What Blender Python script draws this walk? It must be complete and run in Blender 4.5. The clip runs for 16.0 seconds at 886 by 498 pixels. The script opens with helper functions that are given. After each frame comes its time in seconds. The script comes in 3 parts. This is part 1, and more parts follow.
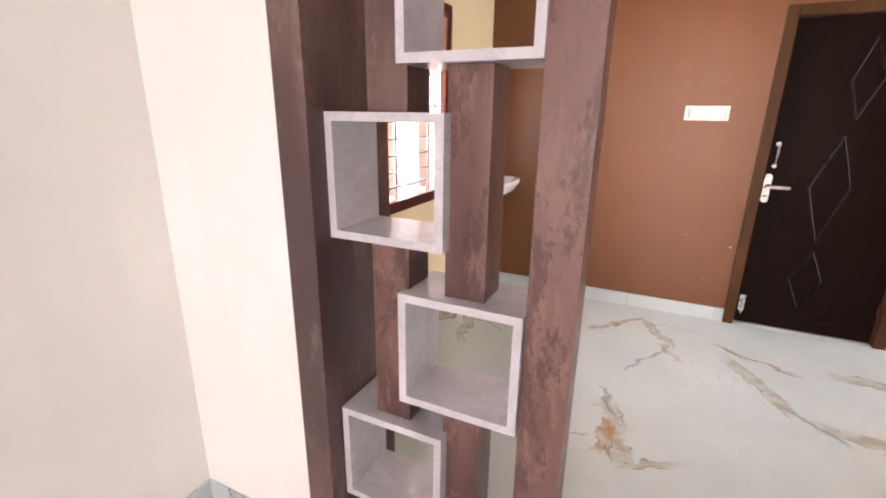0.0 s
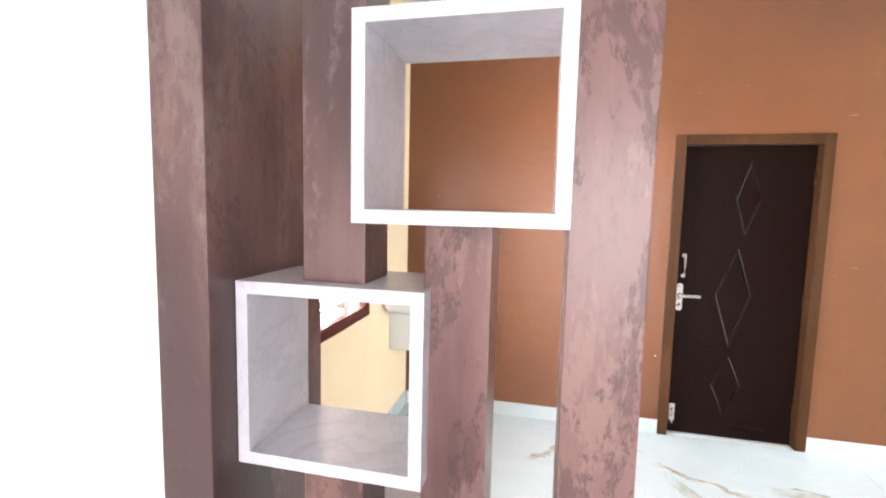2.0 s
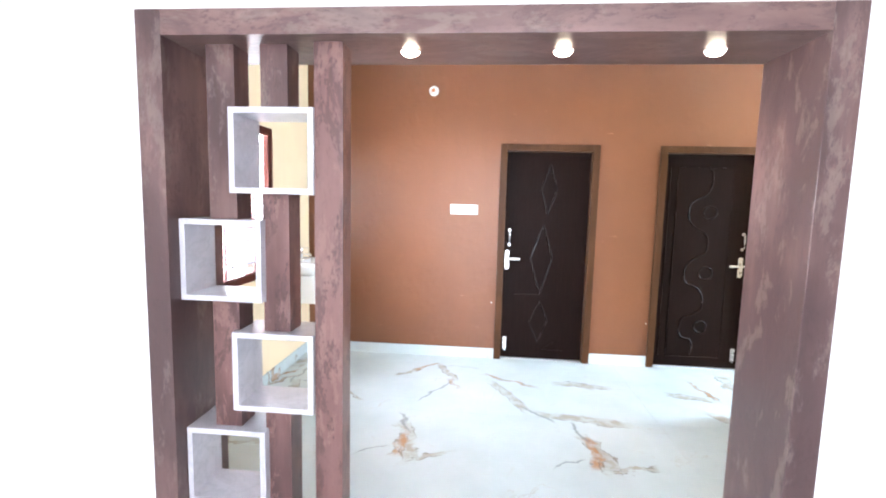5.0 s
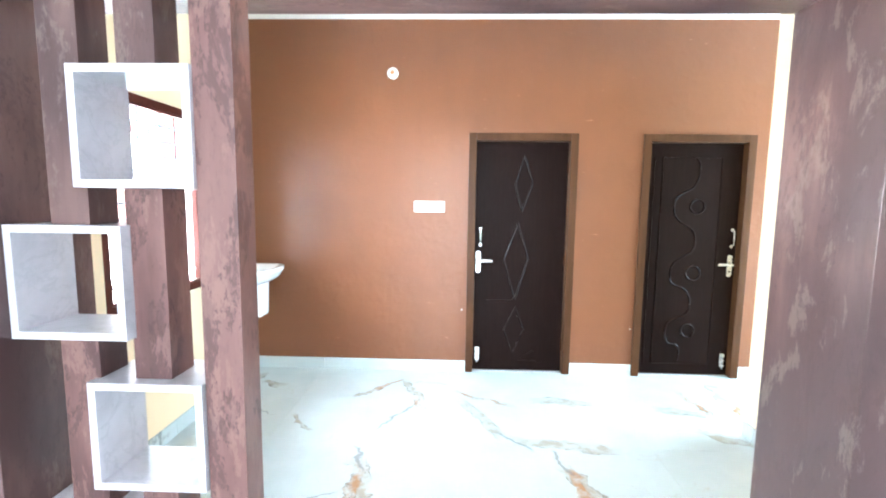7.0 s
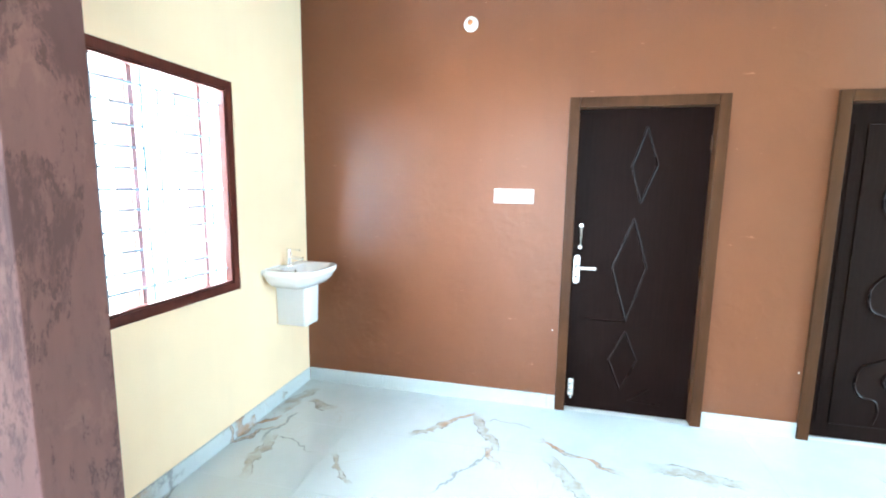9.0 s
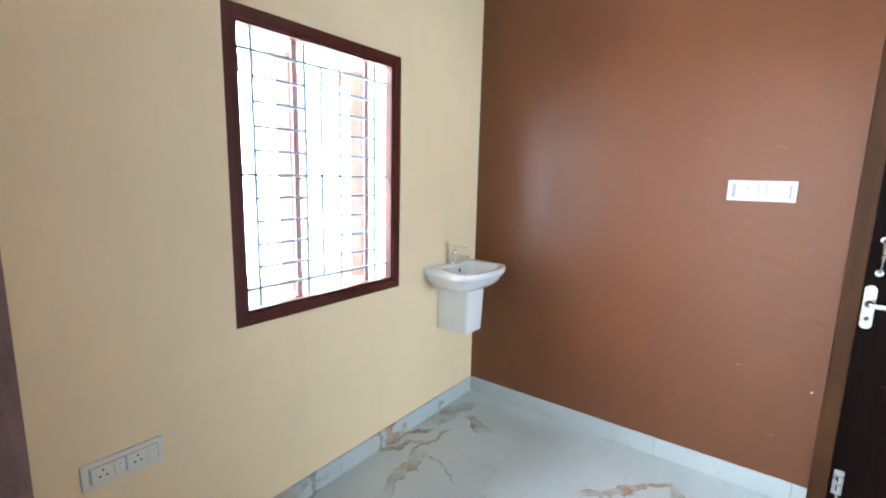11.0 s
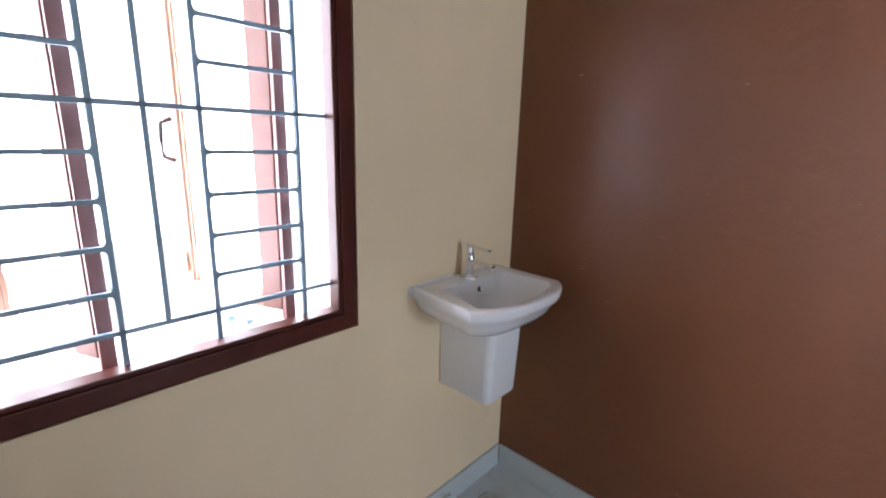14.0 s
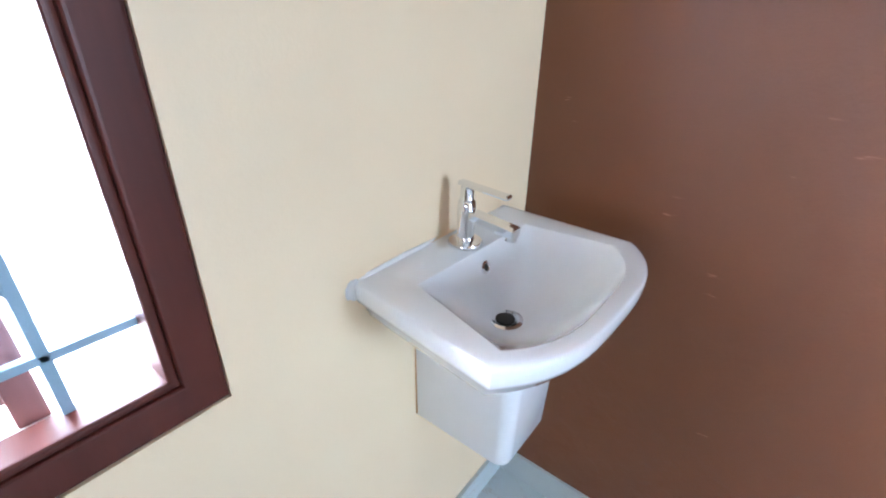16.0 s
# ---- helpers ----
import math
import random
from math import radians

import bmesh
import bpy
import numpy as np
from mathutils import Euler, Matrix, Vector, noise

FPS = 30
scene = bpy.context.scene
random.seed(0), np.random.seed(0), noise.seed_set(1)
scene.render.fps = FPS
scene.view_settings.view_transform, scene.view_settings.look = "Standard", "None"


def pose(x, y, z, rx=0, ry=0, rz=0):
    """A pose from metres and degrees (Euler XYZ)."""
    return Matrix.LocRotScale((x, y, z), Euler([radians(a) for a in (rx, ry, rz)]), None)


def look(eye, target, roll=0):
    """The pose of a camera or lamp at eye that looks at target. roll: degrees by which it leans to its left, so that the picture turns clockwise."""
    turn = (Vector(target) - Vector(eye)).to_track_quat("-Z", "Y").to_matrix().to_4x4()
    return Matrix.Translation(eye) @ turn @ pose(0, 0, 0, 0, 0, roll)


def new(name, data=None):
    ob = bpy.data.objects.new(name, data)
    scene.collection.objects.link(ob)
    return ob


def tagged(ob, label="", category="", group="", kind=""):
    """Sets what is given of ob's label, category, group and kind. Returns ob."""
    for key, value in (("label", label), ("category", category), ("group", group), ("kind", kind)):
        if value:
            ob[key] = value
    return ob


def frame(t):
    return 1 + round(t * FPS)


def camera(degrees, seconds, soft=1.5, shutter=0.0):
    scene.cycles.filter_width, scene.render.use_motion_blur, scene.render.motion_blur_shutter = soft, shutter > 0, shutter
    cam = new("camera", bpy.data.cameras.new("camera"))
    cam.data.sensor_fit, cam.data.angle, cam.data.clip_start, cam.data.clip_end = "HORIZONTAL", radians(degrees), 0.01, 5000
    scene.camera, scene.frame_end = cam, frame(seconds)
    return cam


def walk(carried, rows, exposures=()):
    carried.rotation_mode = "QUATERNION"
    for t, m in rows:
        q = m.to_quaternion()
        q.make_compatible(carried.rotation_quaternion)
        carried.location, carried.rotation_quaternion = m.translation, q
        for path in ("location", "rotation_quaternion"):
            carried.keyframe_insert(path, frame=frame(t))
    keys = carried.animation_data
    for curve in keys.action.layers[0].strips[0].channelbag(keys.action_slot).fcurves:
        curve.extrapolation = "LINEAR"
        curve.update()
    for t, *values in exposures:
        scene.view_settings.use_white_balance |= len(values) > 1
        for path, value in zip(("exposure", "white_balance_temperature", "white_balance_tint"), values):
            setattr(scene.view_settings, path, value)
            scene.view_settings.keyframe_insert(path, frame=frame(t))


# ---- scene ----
cam = camera(89.2, 16.0, soft=2.0)
PATH = [
    (0, (-0.049, -0.149, 1.435), (-0.87, 1.581, 0.855), 0.8),
    (0.5, (-0.173, -0.026, 1.448), (-0.909, 1.766, 0.954), 0.9),
    (1, (-0.294, 0.093, 1.482), (-0.91, 1.954, 1.084), 0.8),
    (1.5, (-0.34, 0.147, 1.526), (-0.848, 2.059, 1.23), 1.0),
    (2, (-0.31, 0.117, 1.566), (-0.753, 2.058, 1.38), 1.3),
    (2.5, (-0.207, 0.017, 1.567), (-0.641, 1.965, 1.44), 1.2),
    (3, (-0.084, -0.105, 1.557), (-0.517, 1.845, 1.451), 1.1),
    (3.5, (0.016, -0.271, 1.557), (-0.365, 1.689, 1.442), 1.0),
    (4, (0.088, -0.488, 1.536), (-0.202, 1.485, 1.388), 1.2),
    (4.5, (0.192, -0.68, 1.53), (-0.028, 1.3, 1.35), 1.4),
    (5, (0.358, -0.885, 1.523), (0.19, 1.097, 1.315), 1.4),
    (5.2, (0.399, -0.941, 1.529), (0.252, 1.042, 1.313), 1.4),
    (7.3, (0.44, -0.28, 1.516), (0.379, 1.707, 1.297), 0.7),
    (7.4, (0.46, -0.236, 1.522), (0.378, 1.75, 1.298), 0.7),
    (7.5, (0.477, -0.197, 1.525), (0.377, 1.787, 1.299), 0.7),
    (8, (0.485, -0.003, 1.513), (0.324, 1.976, 1.268), 0.9),
    (8.5, (0.446, 0.246, 1.496), (0.206, 2.217, 1.253), 1.0),
    (9, (0.415, 0.407, 1.505), (-0.035, 2.337, 1.235), 0.9),
    (9.5, (0.446, 0.53, 1.496), (-0.251, 2.383, 1.216), 1.1),
    (10, (0.478, 0.64, 1.497), (-0.468, 2.379, 1.209), 1.3),
    (10.2, (0.439, 0.69, 1.498), (-0.557, 2.398, 1.203), 1.4),
    (12.3, (0.089, 1.326, 1.449), (-1.292, 2.729, 1.095), 1.0),
    (12.5, (0.069, 1.398, 1.44), (-1.324, 2.788, 1.081), 1.0),
    (13, (-0.065, 1.591, 1.43), (-1.446, 2.987, 1.052), 1.3),
    (13.5, (-0.225, 1.765, 1.436), (-1.566, 3.19, 1.021), 1.5),
    (14, (-0.339, 1.96, 1.422), (-1.667, 3.381, 0.955), 1.6),
    (14.5, (-0.442, 2.133, 1.414), (-1.765, 3.537, 0.888), 1.6),
    (15, (-0.58, 2.272, 1.385), (-1.873, 3.66, 0.752), 1.6),
    (15.5, (-0.738, 2.405, 1.351), (-1.975, 3.795, 0.62), 0.8),
    (16, (-0.877, 2.52, 1.323), (-1.978, 3.925, 0.421), 0.9),
]
EXPOSURES = [(0.0, -0.33, 7900, 30), (1.0, 0.0, 7600, 28), (2.5, 0.5, 6650, 18), (5.2, 0.53, 6200, 17), (7.3, 0.85, 5850, 7), (9.0, 0.62, 5720, 6), (10.2, 0.02, 5770, 9),
             (12.3, -0.78, 6700, 20), (13.0, -1.2, 6500, 23), (13.5, -1.33, 6400, 24), (14.5, -1.15, 6250, 24), (15.0, -0.65, 6150, 22), (15.5, -0.42, 5850, 20), (16.0, -0.1, 5550, 18)]
walk(cam, [(t, look(eye, target, roll)) for t, eye, target, roll in PATH], EXPOSURES)

# ---- plan, metres ----
CEIL = 2.99
FX, FY = -1.424, 0.72            # front room: west wall face, partition wall face
WX, NY = -1.353, 3.45            # dining room: window wall face, brown wall face
BACKY = 1.06                     # partition wall's rear face
EX, EY = 2.332, 2.46             # end of the short cream wall
SOUTH, EAST = -4.2, 4.6
IL, IR, IT = -0.82, 1.453, 2.098  # clear opening in the partition
OL, OR, OT = -0.917, 1.557, 2.188  # outside of its cladding
WY0, WY1, WZ0, WZ1 = 1.768, 2.692, 0.89, 2.075  # window trim, outside

# ---- world and light ----
world = bpy.data.worlds.new("sky")
scene.world = world
world.use_nodes = True
wn = world.node_tree
sky = wn.nodes.new("ShaderNodeTexSky")
sky.sky_type, sky.sun_disc = "NISHITA", False
sky.sun_elevation, sky.sun_rotation = radians(55), radians(200)
wn.links.new(sky.outputs[0], wn.nodes["Background"].inputs[0])
wn.nodes["Background"].inputs[1].default_value = 0.15


def area_light(name, m, w, h, power, colour):
    d = bpy.data.lights.new(name, "AREA")
    d.shape, d.size, d.size_y, d.energy, d.color = "RECTANGLE", w, h, power, colour
    ob = new(name, d)
    ob.matrix_world = m
    return ob


sun = bpy.data.lights.new("sun", "SUN")
sun.energy, sun.angle, sun.color = 5.0, radians(0.5), (1.0, 0.95, 0.88)
new("sun", sun).matrix_world = look((0, 0, 0), (0.0, 0.75, -1.3))

area_light("window_daylight", look((-1.99, 2.1, 1.5), (1, 2.2, 2.4)), 2.3, 1.9, 830, (0.84, 0.94, 1.0))
# front lamp: added fill for the front room, from an assumed opening
area_light("front_fill", look((0.5, SOUTH + 0.05, 1.35), (-0.2, 0, 1.35)), 1.7, 2.2, 121, (0.88, 0.95, 1.0))
area_light("passage_daylight", look((EAST - 0.05, 2.88, 1.25), (0, 2.7, 2.2)), 0.9, 2.1, 152, (0.68, 0.9, 1.0))


# ---- materials ----
class Nodes:
    def __init__(self, name):
        self.mat = bpy.data.materials.new(name)
        self.mat.use_nodes = True
        self.t = self.mat.node_tree
        self.bsdf = self.t.nodes["Principled BSDF"]

    def node(self, kind, **values):
        n = self.t.nodes.new(kind)
        for key, v in values.items():
            if key == "op":
                n.operation = v
            elif key == "blend":
                n.data_type, n.blend_type = "RGBA", v
        return n

    def put(self, socket, value):
        if hasattr(value, "is_linked"):
            self.t.links.new(value, socket)
        elif value is not None:
            socket.default_value = value

    def math(self, op, a, b=None, c=None):
        n = self.node("ShaderNodeMath", op=op)
        for s, v in zip(n.inputs, (a, b, c)):
            self.put(s, v)
        return n.outputs[0]

    def position(self):
        return self.node("ShaderNodeNewGeometry").outputs["Position"]

    def noise(self, scale, detail=4, rough=0.55, vector=None, stretch=None, distort=0.0):
        v = vector or self.position()
        if stretch:
            mp = self.node("ShaderNodeMapping")
            self.put(mp.inputs["Vector"], v)
            mp.inputs["Scale"].default_value = stretch
            v = mp.outputs[0]
        n = self.node("ShaderNodeTexNoise")
        self.put(n.inputs["Vector"], v)
        n.inputs["Scale"].default_value, n.inputs["Detail"].default_value, n.inputs["Roughness"].default_value = scale, detail, rough
        n.inputs["Distortion"].default_value = distort
        return n.outputs["Fac"]

    def ramp(self, fac, stops):
        n = self.node("ShaderNodeValToRGB")
        self.put(n.inputs[0], fac)
        r = n.color_ramp
        while len(r.elements) < len(stops):
            r.elements.new(0.5)
        for e, (p, c) in zip(r.elements, stops):
            e.position = p
            e.color = (*c, 1) if len(c) == 3 else c
        return n.outputs[0]

    def step(self, fac, lo, hi):
        n = self.node("ShaderNodeMapRange")
        n.interpolation_type = "SMOOTHSTEP"
        self.put(n.inputs[0], fac)
        n.inputs[1].default_value, n.inputs[2].default_value = lo, hi
        return n.outputs[0]

    def mix(self, fac, a, b, blend="MIX"):
        n = self.node("ShaderNodeMix", blend=blend)
        self.put(n.inputs[0], fac)
        self.put(n.inputs[6], (*a, 1) if isinstance(a, tuple) else a)
        self.put(n.inputs[7], (*b, 1) if isinstance(b, tuple) else b)
        return n.outputs[2]

    def bump(self, height, strength, distance):
        n = self.node("ShaderNodeBump")
        n.inputs["Strength"].default_value, n.inputs["Distance"].default_value = strength, distance
        self.put(n.inputs["Height"], height)
        self.put(self.bsdf.inputs["Normal"], n.outputs[0])

    def finish(self, colour=None, rough=None, metal=0.0, coat=0.0):
        self.put(self.bsdf.inputs["Base Color"], (*colour, 1) if isinstance(colour, tuple) else colour)
        self.put(self.bsdf.inputs["Roughness"], rough)
        self.bsdf.inputs["Metallic"].default_value = metal
        self.bsdf.inputs["Coat Weight"].default_value = coat
        self.bsdf.inputs["Coat Roughness"].default_value = 0.08
        return self.mat


def paint(name, colour, rough=0.6, vary=0.06, relief=0.12, trowel=0.0, scuffs=0.0):
    n = Nodes(name)
    big, fine = n.noise(1.3, 3), n.noise(180, 3)
    low = tuple(c * (1 - vary) for c in colour)
    high = tuple(min(1, c * (1 + vary)) for c in colour)
    c = n.ramp(big, [(0.3, low), (0.7, high)])
    roller = n.noise(7, 4, stretch=(1, 1, 0.12))
    c = n.mix(n.math("MULTIPLY", n.step(roller, 0.45, 0.7), 0.22), c, tuple(min(1, x * 0.9) for x in colour))
    h = n.math("MULTIPLY", fine, 0.25)
    if trowel:
        warp = n.node("ShaderNodeTexNoise")
        n.put(warp.inputs["Vector"], n.position())
        warp.inputs["Scale"].default_value = 6
        v = n.node("ShaderNodeVectorMath", op="MULTIPLY_ADD")
        n.put(v.inputs[0], warp.outputs["Color"])
        v.inputs[1].default_value = (0.1, 0.1, 0.1)
        n.put(v.inputs[2], n.position())
        patch = n.math("MULTIPLY_ADD", n.step(n.noise(1.7, 3), 0.38, 0.6), 0.7, 0.3)
        for scale, share in ((11, 1.0), (17, 0.6)):
            vor = n.node("ShaderNodeTexVoronoi")
            n.put(vor.inputs["Vector"], v.outputs[0])
            vor.inputs["Scale"].default_value = scale
            rim = n.step(vor.outputs["Distance"], 0.3, 0.62)
            arcs = n.math("MULTIPLY", n.math("SINE", n.math("MULTIPLY", vor.outputs["Distance"], 30)), 0.08)
            h = n.math("ADD", h, n.math("MULTIPLY", n.math("MULTIPLY", n.math("ADD", rim, arcs), patch), trowel * share))
        h = n.math("ADD", h, n.math("MULTIPLY", n.noise(3, 2), trowel * 2.0))
        h = n.math("ADD", h, n.math("MULTIPLY", n.noise(40, 4), trowel * 0.25))
    if scuffs:
        s = n.math("MULTIPLY", n.step(n.noise(34, 3, 0.6, stretch=(0.3, 1, 1.7)), 0.69, 0.77), n.step(n.noise(6, 2), 0.5, 0.62))
        c = n.mix(n.math("MULTIPLY", s, scuffs), c, tuple(min(1, x * 2.6 + 0.08) for x in colour))
    n.bump(h, relief, 0.01)
    r = n.math("MULTIPLY_ADD", n.noise(9, 3), 0.12, rough - 0.06)
    return n.finish(c, r)


def laminate(name, rust, along=(1, 1, 0.1)):
    """Brown laminate with brushed streaks and ragged weathered patches; rust: how mottled; along: the stretch of its grain."""
    n = Nodes(name)
    loose = tuple(0.4 if a < 1 else 1.0 for a in along)
    streak = n.noise(11, 6, 0.62, stretch=along)
    wash = n.noise(2.0, 4, 0.55, stretch=loose)
    ragged = n.noise(5.5, 12, 0.68, stretch=loose, distort=0.5)
    second = n.noise(9.0, 12, 0.7, stretch=loose, distort=0.3)
    grit = n.noise(70, 5, 0.7, stretch=loose)
    k, d = 0.86 + 0.2 * rust, 1.16 - 0.12 * rust
    c = n.ramp(streak, [(0.28, (0.085 * k * d, 0.042 * d, 0.039 * d)), (0.5, (0.145 * k * d, 0.077 * d, 0.07 * d)), (0.72, (0.215 * k * d, 0.123 * d, 0.111 * d))])
    c = n.mix(n.math("MULTIPLY", n.step(wash, 0.42, 0.64), 0.55), c, (0.225 * k * d, 0.13 * d, 0.117 * d))
    c = n.mix(n.math("MULTIPLY", n.step(wash, 0.54, 0.38), 0.85), c, (0.062, 0.034, 0.034))
    edge = 0.045 + 0.07 * (1 - rust)
    grey = n.step(ragged, 0.5, 0.5 + edge)
    c = n.mix(n.math("MULTIPLY", grey, 0.35 + 0.35 * rust), c, (0.085, 0.046, 0.046))
    pale = n.step(second, 0.53, 0.53 + edge)
    c = n.mix(n.math("MULTIPLY", pale, 0.3 + 0.2 * rust), c, (0.24 * k * d, (0.205 - 0.06 * rust) * d, (0.18 - 0.055 * rust) * d))
    rim = n.step(n.math("ABSOLUTE", n.math("SUBTRACT", ragged, 0.505)), 0.022, 0.004)
    fleck = n.math("MULTIPLY", rim, n.step(grit, 0.47, 0.56))
    c = n.mix(n.math("MULTIPLY", fleck, 0.2 + 0.4 * rust), c, (0.052, 0.028, 0.029))
    c = n.mix(n.math("MULTIPLY", n.step(grit, 0.5, 0.68), 0.22), c, (0.075, 0.042, 0.042))
    n.bsdf.inputs["Specular IOR Level"].default_value = 0.65 - 0.35 * rust
    n.bump(n.math("ADD", grey, n.math("MULTIPLY", grit, 0.5)), 0.05 + 0.05 * rust, 0.003)
    return n.finish(c, n.math("MULTIPLY_ADD", streak, 0.25, 0.2))


def marble_board():
    n = Nodes("marble_laminate")
    cloud = n.noise(4, 6, 0.6, distort=1.2)
    vein = n.math("ABSOLUTE", n.math("SUBTRACT", n.noise(5.5, 7, 0.62, distort=1.6), 0.5))
    c = n.ramp(cloud, [(0.3, (0.47, 0.455, 0.49)), (0.65, (0.6, 0.575, 0.615))])
    c = n.mix(n.math("MULTIPLY", n.step(vein, 0.035, 0.0), 0.34), c, (0.36, 0.36, 0.39))
    return n.finish(c, 0.3, coat=0.15)


# strokes of veining in the printed tiles: from x, y to x, y, half width, tone (0 thin grey, 1 rust, 2 grey-brown)
FIGURE = [  # one print that comes back tile after tile
    (-0.16, 2.16, -0.1, 1.96, 0.022, 0), (-0.1, 1.98, -0.12, 1.66, 0.04, 1), (-0.13, 2.04, -0.02, 1.6, 0.065, 2),
    (-0.02, 1.62, 0.2, 1.7, 0.02, 2), (-0.34, 1.64, -0.2, 1.75, 0.012, 0),
]
VEINS = [
    (0.47, 2.86, 0.74, 2.36, 0.055, 2), (0.72, 2.4, 0.88, 2.2, 0.02, 0), (0.8, 2.3, 1.45, 2.22, 0.065, 2), (1.02, 2.92, 1.46, 2.82, 0.05, 2),
    (0.42, 3.02, 0.85, 2.8, 0.016, 1), (-0.32, 2.89, -0.16, 3.05, 0.028, 2), (-0.17, 3.04, -0.04, 3.24, 0.024, 1), (0.0, 3.24, 0.17, 2.85, 0.038, 2),
    (0.13, 2.84, 0.19, 2.7, 0.022, 1), (0.08, 3.18, 0.36, 3.15, 0.007, 0), (0.17, 2.8, -0.1, 2.4, 0.014, 0),
]
CORNER_VEINS = [
    (-0.7, 2.55, -0.54, 2.36, 0.02, 2), (-1.36, 2.6, -1.27, 2.87, 0.02, 1), (-1.35, 2.5, -1.19, 2.78, 0.015, 1), (-1.07, 2.31, -1.16, 2.64, 0.04, 2),
    (-1.2, 2.62, -1.14, 2.95, 0.018, 0), (-1.3, 2.95, -1.22, 3.3, 0.055, 2), (-1.12, 2.66, -0.84, 2.59, 0.006, 0), (-1.15, 3.12, -0.97, 3.05, 0.028, 2),
    (2.2, 3.12, 2.28, 2.72, 0.02, 1), (1.92, 2.8, 2.25, 2.72, 0.045, 2), (2.05, 2.5, 2.32, 2.3, 0.05, 2),
]


def floor_tile():
    n = Nodes("veined_tile")
    pos = n.position()
    w1 = n.node("ShaderNodeTexNoise")
    n.put(w1.inputs["Vector"], pos)
    w1.inputs["Scale"].default_value, w1.inputs["Detail"].default_value, w1.inputs["Roughness"].default_value = 6.0, 7, 0.6
    off = n.node("ShaderNodeVectorMath", op="MULTIPLY_ADD")
    n.put(off.inputs[0], w1.outputs["Color"])
    off.inputs[1].default_value, off.inputs[2].default_value = (0.2, 0.2, 0), (-0.1, -0.1, 0)
    add = n.node("ShaderNodeVectorMath", op="ADD")
    n.put(add.inputs[0], pos)
    n.put(add.inputs[1], off.outputs[0])
    xyz = n.node("ShaderNodeSeparateXYZ")
    n.put(xyz.inputs[0], add.outputs[0])
    tones, rims = [None, None, None], None
    for ax, ay, bx, by, wide, tone, span in [(*v, 0.6) for v in FIGURE] + [(*v, 1.9) for v in VEINS + CORNER_VEINS]:
        half = math.hypot(bx - ax, by - ay) / 2 + 0.05
        dx = n.math("WRAP", n.math("SUBTRACT", xyz.outputs[0], (ax + bx) / 2), span, -span)
        dy = n.math("WRAP", n.math("SUBTRACT", xyz.outputs[1], (ay + by) / 2), 1.2, -1.2)
        ca, sa = math.cos(math.atan2(by - ay, bx - ax)), math.sin(math.atan2(by - ay, bx - ax))
        along = n.math("ABSOLUTE", n.math("MULTIPLY_ADD", dx, ca, n.math("MULTIPLY", dy, sa)))
        across = n.math("ABSOLUTE", n.math("MULTIPLY_ADD", dx, -sa, n.math("MULTIPLY", dy, ca)))
        reach = n.step(along, half, half * 0.55)
        m = n.math("MULTIPLY", n.step(across, wide, wide * (0.5 if tone else 0.1)), reach)
        tones[tone] = m if tones[tone] is None else n.math("MAXIMUM", tones[tone], m)
        if tone:
            rim = n.math("MULTIPLY", n.step(n.math("ABSOLUTE", n.math("SUBTRACT", across, wide * 0.8)), 0.007, 0.0), reach)
            rims = rim if rims is None else n.math("MAXIMUM", rims, rim)
    cloud = n.noise(2.2, 5)
    breakup = n.math("MULTIPLY_ADD", n.step(n.noise(9, 7, 0.65), 0.36, 0.62), 0.75, 0.25)
    thin = n.step(n.noise(8, 3), 0.42, 0.56)
    c = n.ramp(cloud, [(0.3, (0.475, 0.545, 0.565)), (0.7, (0.55, 0.62, 0.635))])
    c = n.mix(n.math("MULTIPLY", n.math("MULTIPLY", tones[2], breakup), 0.8), c, (0.34, 0.29, 0.22))
    c = n.mix(n.math("MULTIPLY", n.math("MULTIPLY", tones[1], breakup), 0.9), c, (0.4, 0.215, 0.1))
    c = n.mix(n.math("MULTIPLY", n.math("MULTIPLY", rims, thin), 0.85), c, (0.2, 0.165, 0.13))
    c = n.mix(n.math("MULTIPLY", tones[0], 0.7), c, (0.19, 0.2, 0.21))
    hair = n.math("ABSOLUTE", n.math("SUBTRACT", n.noise(1.7, 7, 0.6, distort=1.0), 0.5))
    c = n.mix(n.math("MULTIPLY", n.step(hair, 0.006, 0.0), n.math("MULTIPLY", n.step(cloud, 0.5, 0.62), 0.5)), c, (0.42, 0.36, 0.3))
    n.bump(n.noise(3, 2), 0.02, 0.01)
    return n.finish(c, n.math("MULTIPLY_ADD", cloud, 0.06, 0.07))


def wood(name, a, b, rough=0.4, axis=(1, 1, 0.12), scale=14, relief=0.06):
    n = Nodes(name)
    g = n.noise(scale, 6, 0.6, stretch=axis, distort=0.4)
    w = n.noise(2.5, 3)
    c = n.ramp(g, [(0.3, a), (0.7, b)])
    c = n.mix(n.math("MULTIPLY", n.step(w, 0.55, 0.75), 0.35), c, tuple(min(1, x * 1.5) for x in b))
    n.bump(g, relief, 0.004)
    return n.finish(c, n.math("MULTIPLY_ADD", w, 0.2, rough - 0.1))


def plain(name, colour, rough, metal=0.0, coat=0.0, vary=0.06):
    n = Nodes(name)
    f = n.noise(22, 4)
    c = n.ramp(f, [(0.3, tuple(x * (1 - vary) for x in colour)), (0.7, tuple(min(1, x * (1 + vary)) for x in colour))])
    return n.finish(c, n.math("MULTIPLY_ADD", n.noise(60, 3), 0.08, max(0.0, rough - 0.04)), metal, coat)


